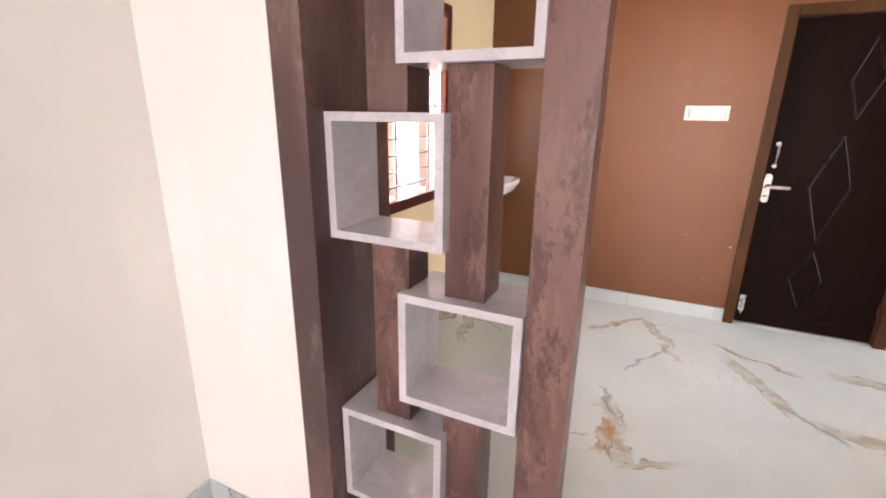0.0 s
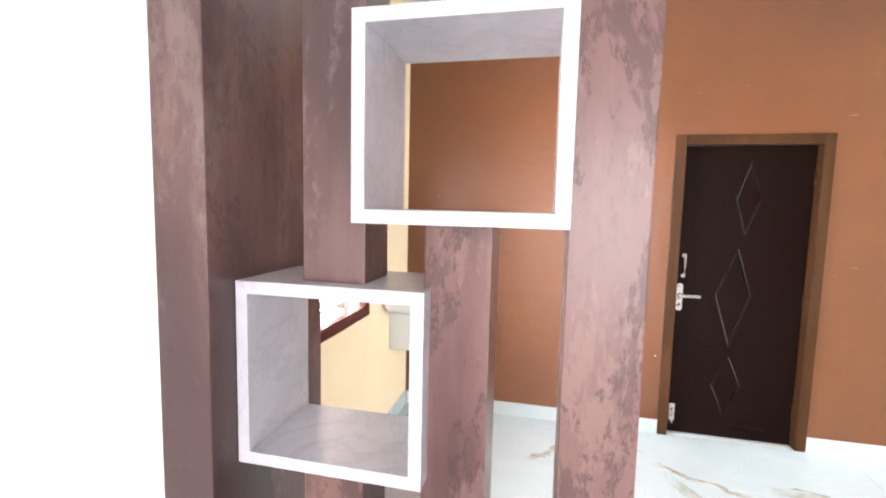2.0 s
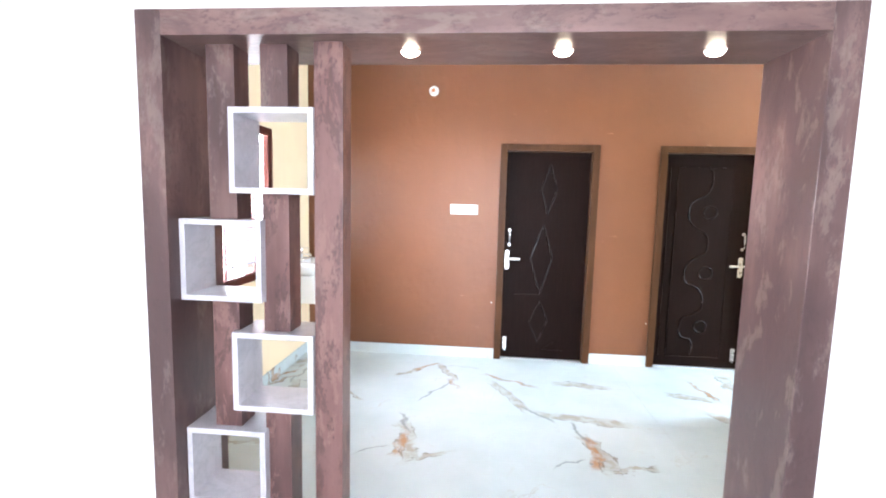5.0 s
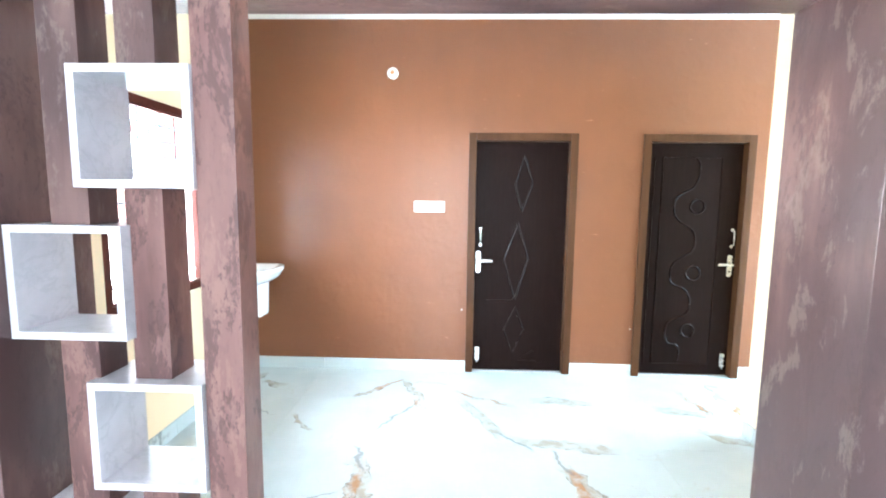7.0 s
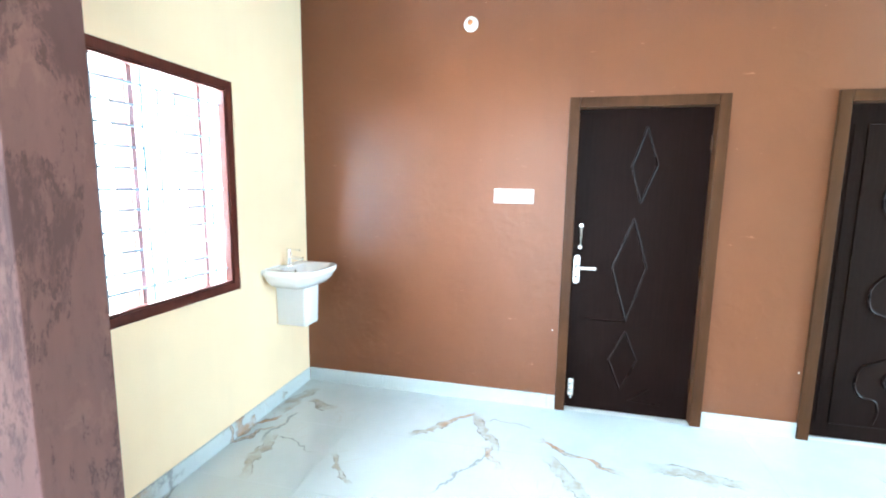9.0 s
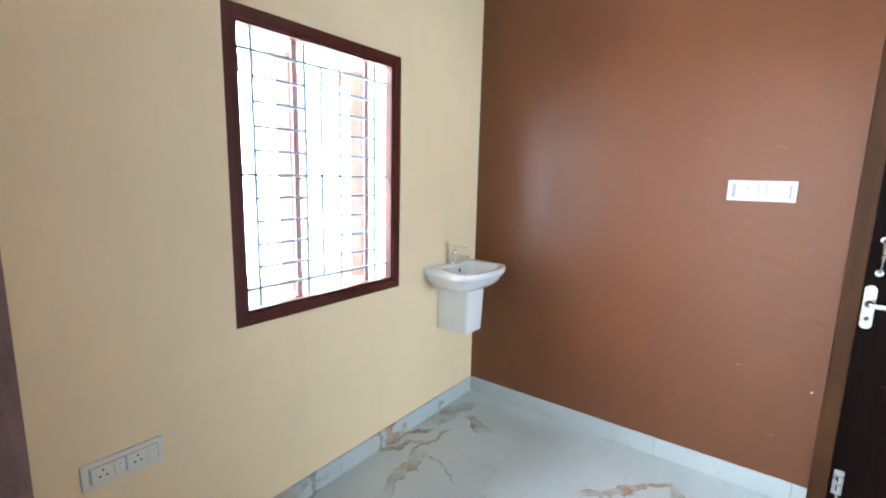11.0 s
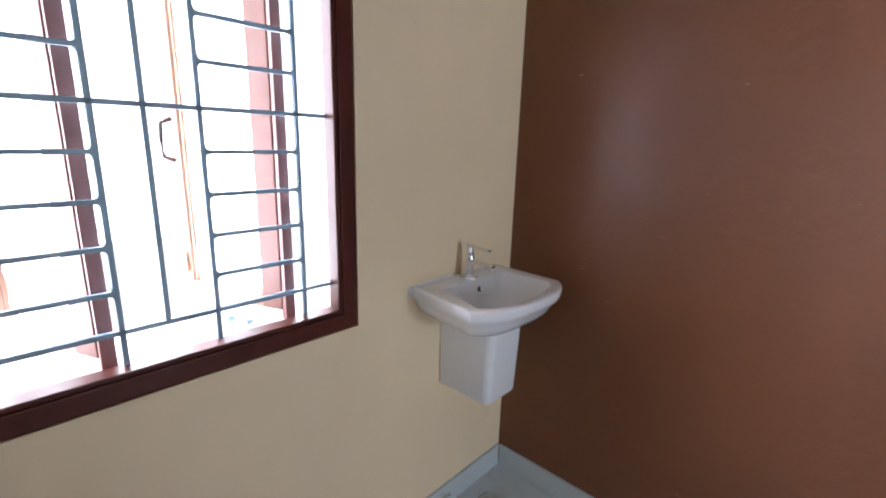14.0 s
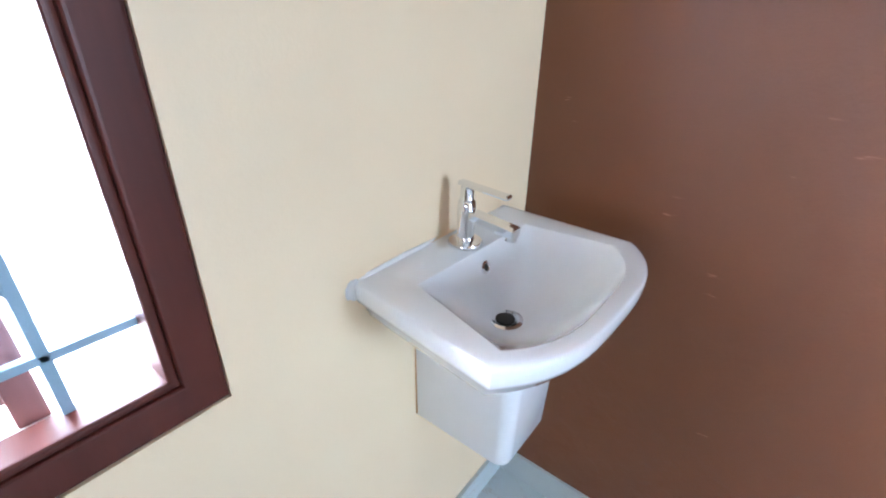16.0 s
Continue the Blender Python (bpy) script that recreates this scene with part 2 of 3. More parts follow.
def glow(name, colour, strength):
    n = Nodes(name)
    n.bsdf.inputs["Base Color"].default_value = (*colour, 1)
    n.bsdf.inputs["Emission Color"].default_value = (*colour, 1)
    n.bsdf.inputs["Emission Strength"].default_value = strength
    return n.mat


def clear_glass():
    n = Nodes("clear_glass")
    n.bsdf.inputs["Transmission Weight"].default_value = 1.0
    n.bsdf.inputs["IOR"].default_value = 1.45
    return n.finish((0.93, 0.97, 0.96), 0.02)


WHITE = paint("white_wall_paint", (0.82, 0.8, 0.78))
CREAM = paint("cream_wall_paint", (0.84, 0.675, 0.455), 0.5)
BROWN = paint("brown_wall_paint", (0.17, 0.062, 0.026), 0.355, 0.1, 0.3, 0.3, 0.5)
BROWN.node_tree.nodes["Principled BSDF"].inputs["Specular IOR Level"].default_value = 0.42
CEILING = paint("ceiling_paint", (0.83, 0.83, 0.82), 0.8)
LAM = laminate("brown_laminate", 0.5)
RUST = laminate("rusty_laminate", 1.0)
LAM_HEAD = laminate("brown_laminate_lengthwise", 0.5, (0.1, 1, 1))
BOARD = marble_board()
TILE = floor_tile()
GROUT = plain("pale_grout", (0.56, 0.6, 0.61), 0.5)
SKIRT = TILE
LEAF = wood("dark_door_skin", (0.0062, 0.0025, 0.0019), (0.0112, 0.0047, 0.0037), 0.42, (1, 1, 0.06), 60, 0.12)
LEAF.node_tree.nodes["Principled BSDF"].inputs["Specular IOR Level"].default_value = 0.06
MOULDING = wood("dark_moulding_skin", (0.0062, 0.0025, 0.0019), (0.0112, 0.0047, 0.0037), 0.3, (1, 1, 0.06), 60, 0.05)
MOULDING.node_tree.nodes["Principled BSDF"].inputs["Specular IOR Level"].default_value = 0.08
DOORFRAME = wood("brown_door_frame", (0.047, 0.019, 0.008), (0.078, 0.033, 0.014), 0.38)
DOORFRAME.node_tree.nodes["Principled BSDF"].inputs["Specular IOR Level"].default_value = 0.14
TRIM = wood("dark_red_wood", (0.055, 0.013, 0.009), (0.095, 0.024, 0.016), 0.36)
TRIM.node_tree.nodes["Principled BSDF"].inputs["Specular IOR Level"].default_value = 0.2
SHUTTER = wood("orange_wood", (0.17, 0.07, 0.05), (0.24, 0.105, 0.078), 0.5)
# the same shutter wood, paled in its colour for the glare from outside
LEAFWOOD = wood("orange_wood_glare", (0.36, 0.18, 0.12), (0.46, 0.25, 0.18), 0.45)
MULLION = wood("brown_post_wood", (0.16, 0.058, 0.05), (0.24, 0.09, 0.078), 0.5)
DARKMETAL = plain("dark_metal", (0.06, 0.055, 0.055), 0.4, 0.6)
STEEL = plain("grey_blue_bar_paint", (0.27, 0.4, 0.5), 0.45)
CERAMIC = plain("white_ceramic", (0.84, 0.87, 0.9), 0.1, coat=0.6, vary=0.01)
CHROME = plain("chrome", (0.82, 0.83, 0.85), 0.09, 1.0, vary=0.02)
BRUSHED = plain("brushed_nickel", (0.5, 0.49, 0.47), 0.28, 1.0)
DARK = plain("dark_hole", (0.015, 0.015, 0.016), 0.5)
PLASTIC = plain("white_plastic", (0.7, 0.69, 0.66), 0.3, vary=0.02)
GREYPL = plain("grey_plastic", (0.36, 0.36, 0.35), 0.4)
COPPER = plain("copper_contact", (0.6, 0.26, 0.12), 0.4, 0.6)
GLASS = clear_glass()
LAMP = glow("lamp_diffuser", (1.0, 0.86, 0.62), 40)
CONCRETE = plain("window_ledge", (0.62, 0.6, 0.56), 0.8)
GROUND = plain("pale_ground", (0.74, 0.73, 0.7), 0.9)
# emissive, so that the backdrop sheets look like overexposed daylight
OUTSIDE = glow("glowing_backdrop", (0.95, 0.98, 1.0), 5.0)


# ---- mesh helpers ----
def thing(name, label, category, group="", kind="", at=(0, 0, 0)):
    ob = new(name)
    ob.location = at
    return tagged(ob, label, category, group, kind)


def part(name, bm, material, parent=None, label="", smooth=False):
    me = bpy.data.meshes.new(name)
    bm.normal_update()
    bm.to_mesh(me)
    bm.free()
    me.materials.append(material)
    if smooth:
        for f in me.polygons:
            f.use_smooth = True
        me.set_sharp_from_angle(angle=radians(42))
    ob = new(name, me)
    if parent is not None:
        ob.parent = parent
    if label:
        ob["label"] = label
    return ob


def box(lo, hi, bevel=0.0, bm=None, seg=2):
    own = bmesh.new()
    bmesh.ops.create_cube(own, size=1)
    for v in own.verts:
        v.co = Vector([lo[i] + (v.co[i] + 0.5) * (hi[i] - lo[i]) for i in range(3)])
    if bevel:
        bmesh.ops.bevel(own, geom=own.edges[:], offset=bevel, segments=seg, profile=0.7, affect="EDGES")
    if bm is None:
        return own
    join(bm, own)
    return bm


def join(bm, own):
    me = bpy.data.meshes.new("tmp")
    own.to_mesh(me)
    own.free()
    bm.from_mesh(me)
    bpy.data.meshes.remove(me)


def boxes(items, bevel=0.0):
    bm = bmesh.new()
    for lo, hi in items:
        box(lo, hi, bevel, bm)
    return bm


def rod(a, b, r, seg=14, r2=None, bm=None):
    own = bmesh.new()
    a, b = Vector(a), Vector(b)
    bmesh.ops.create_cone(own, cap_ends=True, segments=seg, radius1=r, radius2=r if r2 is None else r2, depth=(b - a).length)
    m = Matrix.Translation((a + b) / 2) @ (b - a).to_track_quat("Z", "Y").to_matrix().to_4x4()
    bmesh.ops.transform(own, matrix=m, verts=own.verts)
    if bm is None:
        return own
    join(bm, own)
    return bm


def tube(points, r, seg=8, closed=False):
    """A round bar along a line of points."""
    bm = bmesh.new()
    pts = [Vector(p) for p in points]
    rings = []
    count = len(pts)
    for i, p in enumerate(pts):
        a = pts[(i - 1) % count] if closed or i else p
        b = pts[(i + 1) % count] if closed or i < count - 1 else p
        q = (b - a).normalized().to_track_quat("Z", "Y")
        rings.append([bm.verts.new(p + q @ Vector((r * math.cos(k * math.tau / seg), r * math.sin(k * math.tau / seg), 0))) for k in range(seg)])
    for i in range(count if closed else count - 1):
        A, B = rings[i], rings[(i + 1) % count]
        for k in range(seg):
            bm.faces.new((A[k], A[(k + 1) % seg], B[(k + 1) % seg], B[k]))
    if not closed:
        bm.faces.new(rings[0][::-1]), bm.faces.new(rings[-1])
    bmesh.ops.recalc_face_normals(bm, faces=bm.faces)
    return bm


def lathe(profile, seg=32, m=None):
    """Turn (radius, height) pairs round z, then place by m."""
    bm = bmesh.new()
    rings = [[bm.verts.new((r * math.cos(k * math.tau / seg), r * math.sin(k * math.tau / seg), h)) for k in range(seg)] for r, h in profile]
    for A, B in zip(rings, rings[1:]):
        for k in range(seg):
            bm.faces.new((A[k], A[(k + 1) % seg], B[(k + 1) % seg], B[k]))
    bm.faces.new(rings[0]), bm.faces.new(rings[-1])
    bmesh.ops.recalc_face_normals(bm, faces=bm.faces)
    if m is not None:
        bmesh.ops.transform(bm, matrix=m, verts=bm.verts)
    return bm


def structure(name, bm, mat, label, category="wall"):
    return tagged(part(name, bm, mat), label, category, kind="structure")


# ---- large structure ----
T = 0.23
structure("wall_north", boxes([
    ((WX - T, NY, 0), (0.56, NY + T, CEIL)), ((0.56, NY, 2.035), (1.385, NY + T, CEIL)), ((1.385, NY, 0), (2.01, NY + T, CEIL)),
    ((2.01, NY, 2.035), (2.84, NY + T, CEIL)), ((2.84, NY, 0), (EAST, NY + T, CEIL))]), BROWN,
    "brown painted wall with a soft trowelled sheen, two doors in it")
structure("wall_west", boxes([
    ((WX - T, BACKY, 0), (WX, WY0, CEIL)), ((WX - T, WY1, 0), (WX, NY, CEIL)),
    ((WX - T, WY0, 0), (WX, WY1, WZ0)), ((WX - T, WY0, WZ1), (WX, WY1, CEIL))]), CREAM,
    "cream painted wall with a barred window in it")
MIDY = (FY + BACKY) / 2
for name, y0, y1, mat, label in (("wall_partition", FY, MIDY, WHITE, "white painted wall around the wide clad opening"),
                                 ("wall_partition_rear", MIDY, BACKY, CREAM, "cream painted rear face of the wall around the opening")):
    structure(name, boxes([((FX, y0, 0), (OL + 0.02, y1, CEIL)), ((OR - 0.02, y0, 0), (EAST, y1, CEIL)), ((OL + 0.02, y0, OT - 0.02), (OR - 0.02, y1, CEIL))]), mat, label)
structure("wall_short", boxes([((EX, BACKY, 0), (EX + T, EY, CEIL))]), CREAM, "short cream painted wall beside the passage")
structure("wall_front_west", boxes([((FX - T, SOUTH, 0), (FX, BACKY, CEIL))]), WHITE, "white painted side wall of the front room")
# unseen south wall, its opening assumed to go with the front fill lamp
structure("wall_south", boxes([
    ((FX - T, SOUTH - T, 0), (-0.5, SOUTH, CEIL)), ((1.5, SOUTH - T, 0), (EAST + T, SOUTH, CEIL)), ((-0.5, SOUTH - T, 2.5), (1.5, SOUTH, CEIL))]), WHITE,
    "unseen white painted wall with an assumed wide opening")
structure("wall_east", boxes([
    ((EAST, SOUTH, 0), (EAST + T, 2.4, CEIL)), ((EAST, 3.36, 0), (EAST + T, NY + T, CEIL)), ((EAST, 2.4, 2.35), (EAST + T, 3.36, CEIL))]), WHITE,
    "white painted wall with an opening at the passage end")
structure("ceiling", boxes([((FX - T, SOUTH - T, CEIL), (EAST + T, NY + T, CEIL + 0.12))]), CEILING, "plain white plastered ceiling", "ceiling")
structure("ground", boxes([((-60, -60, -0.5), (60, 60, -0.3))]), GROUND, "pale sunlit ground outside", "ground")
# added glowing sheets in place of the bright outdoors
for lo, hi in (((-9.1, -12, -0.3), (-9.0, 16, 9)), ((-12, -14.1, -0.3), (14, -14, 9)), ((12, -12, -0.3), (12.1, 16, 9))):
    structure("backdrop", box(lo, hi), OUTSIDE, "glowing backdrop sheet standing in for bright daylight outside", "backdrop")

floor = structure("floor", boxes([((FX - T, SOUTH - T, -0.2), (EAST + T, NY + T, -0.0012))]), GROUT, "glossy white tiled floor with brown and grey veins", "floor")


def skirting(name, lo, hi, axis):
    """A row of cut tile strips along a wall."""
    ob = thing(name, "white veined tile skirting along the wall foot", "skirting", kind="structure")
    a, b, k = lo[axis], hi[axis], 0
    while a < b - 0.01:
        e = min(b, a + 0.6)
        l2, h2 = list(lo), list(hi)
        l2[axis], h2[axis] = a + 0.0008, e - 0.0008
        part("skirting_tile", box(l2, h2, 0.0012, seg=1), SKIRT, ob)
        a = e


S = 0.011
for x0, x1 in ((WX + S, 0.515), (1.429, 1.966), (2.888, EAST)):
    skirting("baseboard", (x0, NY - S, 0), (x1, NY, 0.1), 0)
skirting("baseboard", (WX, BACKY, 0), (WX + S, NY - S, 0.1), 1)
skirting("baseboard", (FX + S, FY - S, 0), (OL, FY, 0.1), 0)
skirting("baseboard", (FX, SOUTH, 0), (FX + S, FY, 0.1), 1)
skirting("baseboard", (OR, FY - S, 0), (EAST, FY, 0.1), 0)
skirting("baseboard", (EX - S, BACKY, 0), (EX, EY, 0.1), 1)


# ---- clad opening with its shelf divider ----
frame_ob = thing("portal_frame", "rusty brown laminate cladding around the wide opening", "door frame", at=((IL + IR) / 2, 0.9, 0))


def local(parent, bm):
    bmesh.ops.translate(bm, vec=-Vector(parent.location), verts=bm.verts)
    return bm


PF, PB = 0.71, 1.07
part("jamb", local(frame_ob, box((OL, PF, 0), (IL, PB, OT), 0.003)), LAM, frame_ob)
part("jamb", local(frame_ob, box((IR, PF, 0), (OR, PB, OT), 0.003)), LAM, frame_ob)
part("head", local(frame_ob, box((IL, PF + 0.001, IT), (IR, PB, OT), 0.003)), LAM_HEAD, frame_ob)


def downlight(x):
    y = 0.9
    ob = thing("downlight", "small round lit downlight with warm glow", "lamp", "downlights in the opening head", at=(x, y, IT))
    part("ring", lathe([(0.0345, -0.004), (0.037, -0.003), (0.038, 0.0), (0.0345, 0.0)]), PLASTIC, ob)
    part("diffuser", lathe([(0.034, -0.003), (0.031, -0.008), (0.024, -0.014), (0.014, -0.018), (0.002, -0.019)]), LAMP, ob, "glowing warm diffuser")
    d = bpy.data.lights.new("downlight_lamp", "SPOT")
    d.energy, d.color, d.spot_size, d.spot_blend, d.shadow_soft_size = 3, (1.0, 0.84, 0.62), radians(120), 0.6, 0.03
    lamp = new("downlight_lamp", d)
    lamp.matrix_world = look((x, y, IT - 0.032), (x, y, 0))


for x in (0.062, 0.641, 1.187):
    downlight(x)

divider = thing("shelf_divider", "open divider of rusty laminate posts and marble-look boxes", "shelf", at=(-0.5, 0.87, 0))


def post(x0, x1, y0, y1, z0, z1, mat):
    part("post", local(divider, box((x0, y0, z0), (x1, y1, z1), 0.0025)), mat, divider, "rusty brown laminate post")


def cube_shelf(x0, z0, w=0.331, h=0.322, y0=0.77, y1=0.97, t=0.022):
    x1, z1 = x0 + w, z0 + h
    ob = part("box_shelf", local(divider, box((x0, y0, z0), (x1, y1, z0 + t), 0.0012)), BOARD, divider, "open square box in white marble laminate")
    for lo, hi in (((x0, y0, z1 - t), (x1, y1, z1)), ((x0, y0, z0 + t), (x0 + t, y1, z1 - t)), ((x1 - t, y0, z0 + t), (x1, y1, z1 - t))):
        part("board", local(divider, box(lo, hi, 0.0012)), BOARD, ob)


BOXES = ((-0.608, 1.538), (-0.818, 1.113), (-0.613, 0.668), (-0.815, 0.26))
for bx, bz in BOXES:
    cube_shelf(bx, bz)
H = 0.322
for z0, z1 in ((1.113 + H, IT), (0.26 + H, 1.113), (0.0, 0.26)):
    post(-0.711, -0.599, 0.806, 0.915, z0, z1, LAM if z0 > 1 else RUST)
for z0, z1 in ((1.538 + H, IT), (0.668 + H, 1.538), (0.0, 0.668)):
    post(-0.497, -0.39, 0.808, 0.917, z0, z1, LAM if z0 > 1.6 else RUST)
post(-0.279, -0.168, 0.784, 0.888, 0.0, IT, RUST)


# ---- doors ----
def lever(parent, x, y, z, way):
    plate_bm = bmesh.new()
    rim = [(x + 0.02 * math.cos(radians(15 * k)), z + (0.075 if k <= 12 else -0.075) + 0.02 * math.sin(radians(15 * k))) for k in range(25) if k != 12]
    rim.insert(12, (x - 0.02, z + 0.075)), rim.insert(13, (x - 0.02, z - 0.075))
    near, far = [plate_bm.verts.new((u, y - 0.008, w)) for u, w in rim], [plate_bm.verts.new((u, y, w)) for u, w in rim]
    plate_bm.faces.new(near)
    for k in range(len(rim)):
        plate_bm.faces.new((near[k], near[(k + 1) % len(rim)], far[(k + 1) % len(rim)], far[k]))
    bmesh.ops.recalc_face_normals(plate_bm, faces=plate_bm.faces)
    h = part("door_handle", plate_bm, BRUSHED, parent, "brushed nickel lever handle on a long rounded plate")
    part("collar", rod((x, y - 0.0075, z + 0.015), (x, y - 0.012, z + 0.015), 0.015), DARK, h)
    part("rose", rod((x, y - 0.007, z + 0.015), (x, y - 0.05, z + 0.015), 0.009), BRUSHED, h)
    part("lever", box((min(x - way * 0.008, x + way * 0.12), y - 0.058, z + 0.005), (max(x - way * 0.008, x + way * 0.12), y - 0.046, z + 0.025), 0.005), BRUSHED, h)
    part("keyhole", rod((x, y - 0.0095, z - 0.05), (x, y - 0.007, z - 0.05), 0.008), DARK, h)


def pull(parent, x, y, z):
    bow = [(x, y - 0.002, z - 0.07), (x, y - 0.03, z - 0.062), (x, y - 0.034, z), (x, y - 0.03, z + 0.062), (x, y - 0.002, z + 0.07)]
    h = part("pull_handle", tube(bow, 0.0065), BRUSHED, parent, "small bow pull handle", True)
    for s in (-1, 1):
        part("mount", rod((x, y, z + s * 0.07), (x, y - 0.006, z + s * 0.07), 0.014), BRUSHED, h)


def tower_bolt(parent, x, y, z):
    h = part("tower_bolt", box((x - 0.018, y - 0.004, z - 0.06), (x + 0.018, y, z + 0.06), 0.001), BRUSHED, parent, "small metal tower bolt")
    part("bolt", rod((x, y - 0.012, z - 0.075), (x, y - 0.012, z + 0.05), 0.007), CHROME, h)
    for dz in (-0.045, 0.0, 0.045):
        part("staple", box((x - 0.014, y - 0.021, z + dz - 0.007), (x + 0.014, y - 0.003, z + dz + 0.007), 0.003), BRUSHED, h)


def ridge(parent, pts, y, r=0.0075, closed=False, name="moulding"):
    bm = tube([(p[0], y, p[1]) for p in pts], r, 6, closed)
    bmesh.ops.scale(bm, vec=(1, 1.1, 1), space=Matrix.Translation((0, -y, 0)), verts=bm.verts)
    part(name, bm, MOULDING, parent, smooth=True)


def spline(pts, n=8):
    out = []
    P = [Vector((*p, 0)) for p in pts]
    P = [2 * P[0] - P[1]] + P + [2 * P[-1] - P[-2]]
    for i in range(1, len(P) - 2):
        for k in range(n):
            t = k / n
            a, b, c, d = P[i - 1], P[i], P[i + 1], P[i + 2]
            v = 0.5 * (2 * b + (c - a) * t + (2 * a - 5 * b + 4 * c - d) * t * t + (3 * b - a - 3 * c + d) * t ** 3)
            out.append((v.x, v.y))
    out.append((P[-2].x, P[-2].y))
    return out


def door(name, x0, x1, hinge_right, label):
    """A closed panel door in a wooden frame, its frame's outer edges at x0 and x1."""
    ob = thing(name, label, "door", kind="structure", at=((x0 + x1) / 2, NY, 0))
    f, proud, deep, top = 0.064, 0.018, 0.11, 2.08
    cx = (x0 + x1) / 2
    a, b = x0 - cx, x1 - cx
    part("door_frame", box((a, -proud, 0), (a + f, deep, top), 0.005), DOORFRAME, ob, "glossy brown wooden door frame")
    part("door_frame", box((b - f, -proud, 0), (b, deep, top), 0.005), DOORFRAME, ob, "glossy brown wooden door frame")
    part("door_frame", box((a + f, -proud + 0.001, top - f), (b - f, deep, top), 0.005), DOORFRAME, ob, "glossy brown wooden door frame")
    ly = 0.05
    leaf = part("door_leaf", box((a + f + 0.002, ly, 0.006), (b - f - 0.002, ly + 0.035, top - f - 0.002), 0.002), LEAF, ob, "dark brown moulded door leaf")
    hx = b - f - 0.004 if hinge_right else a + f + 0.004
    for z in (0.25, 1.0, 1.8):
        part("hinge", rod((hx, ly - 0.008, z - 0.045), (hx, ly - 0.008, z + 0.045), 0.006), DOORFRAME, ob, "painted butt hinge")
    return ob, leaf, a + f, b - f, ly


d1, leaf1, u0, u1, ly = door("door_1", 0.515, 1.429, True, "closed dark brown door with raised diamond mouldings")
c = u0 + 0.375
for zt, zm, zb, wl, wr, shift in ((1.905, 1.66, 1.43, 0.075, 0.075, 0.04), (1.325, 1.0, 0.645, 0.115, 0.095, 0.0), (0.575, 0.37, 0.165, 0.095, 0.08, -0.005)):
    cc = c + shift
    ridge(leaf1, [(cc, zt), (cc - wl, zm)], ly), ridge(leaf1, [(cc - wl, zm), (cc - 0.01, zb)], ly)
    ridge(leaf1, [(cc, zt), (cc + wr, zm + 0.01)], ly), ridge(leaf1, [(cc + wr, zm + 0.01), (cc - 0.01, zb)], ly)
ridge(leaf1, [(c + 0.16, 0.19), (c + 0.04, 0.1)], ly), ridge(leaf1, [(c + 0.04, 0.1), (c + 0.24, 0.085)], ly), ridge(leaf1, [(c - 0.26, 0.64), (c - 0.03, 0.64)], ly, 0.005)
lever(leaf1, u0 + 0.035, ly, 0.98, 1), pull(leaf1, u0 + 0.05, ly, 1.2), tower_bolt(leaf1, u0 + 0.04, ly, 0.15)

d2, leaf2, u0, u1, ly = door("door_2", 1.966, 2.884, False, "closed dark brown door with raised wave and ring mouldings")
wave = [(0.4, 1.9), (0.44, 1.84), (0.435, 1.72), (0.4, 1.645), (0.33, 1.606), (0.26, 1.55), (0.25, 1.43), (0.322, 1.34), (0.41, 1.29), (0.44, 1.2), (0.42, 1.1), (0.317, 1.04),
        (0.25, 0.95), (0.265, 0.827), (0.377, 0.772), (0.431, 0.675), (0.419, 0.568), (0.355, 0.522), (0.262, 0.476), (0.235, 0.369), (0.27, 0.29), (0.345, 0.27), (0.37, 0.2), (0.352, 0.12)]
ridge(leaf2, [(u0 + u, z) for u, z in spline(wave)], ly, 0.0075)
for cu, cz, r in ((0.44, 1.484, 0.06), (0.44, 0.913, 0.06), (0.43, 0.4, 0.055)):
    ridge(leaf2, [(u0 + cu + r * math.cos(k * math.tau / 24), cz + r * math.sin(k * math.tau / 24)) for k in range(24)], ly, 0.009, True, "ring_moulding")
for u in (0.06, 0.13, 0.625):
    ridge(leaf2, [(u0 + u, 0.1), (u0 + u, 1.9)], ly, 0.004)
ridge(leaf2, [(u0 + 0.13, 1.9), (u0 + 0.625, 1.9)], ly, 0.004), ridge(leaf2, [(u0 + 0.13, 0.1), (u0 + 0.625, 0.1)], ly, 0.004)
lever(leaf2, u1 - 0.045, ly, 0.98, -1), pull(leaf2, u1 - 0.04, ly, 1.22), tower_bolt(leaf2, u1 - 0.045, ly, 0.14)


# ---- window ----
window = thing("window_1", "barred window with dark red wooden trim and open shutters", "window", kind="structure", at=(WX, (WY0 + WY1) / 2, WZ0))
TW = 0.06


def win(name, bm, mat, label="", parent=None):
    return part(name, local(window, bm), mat, parent or window, label)


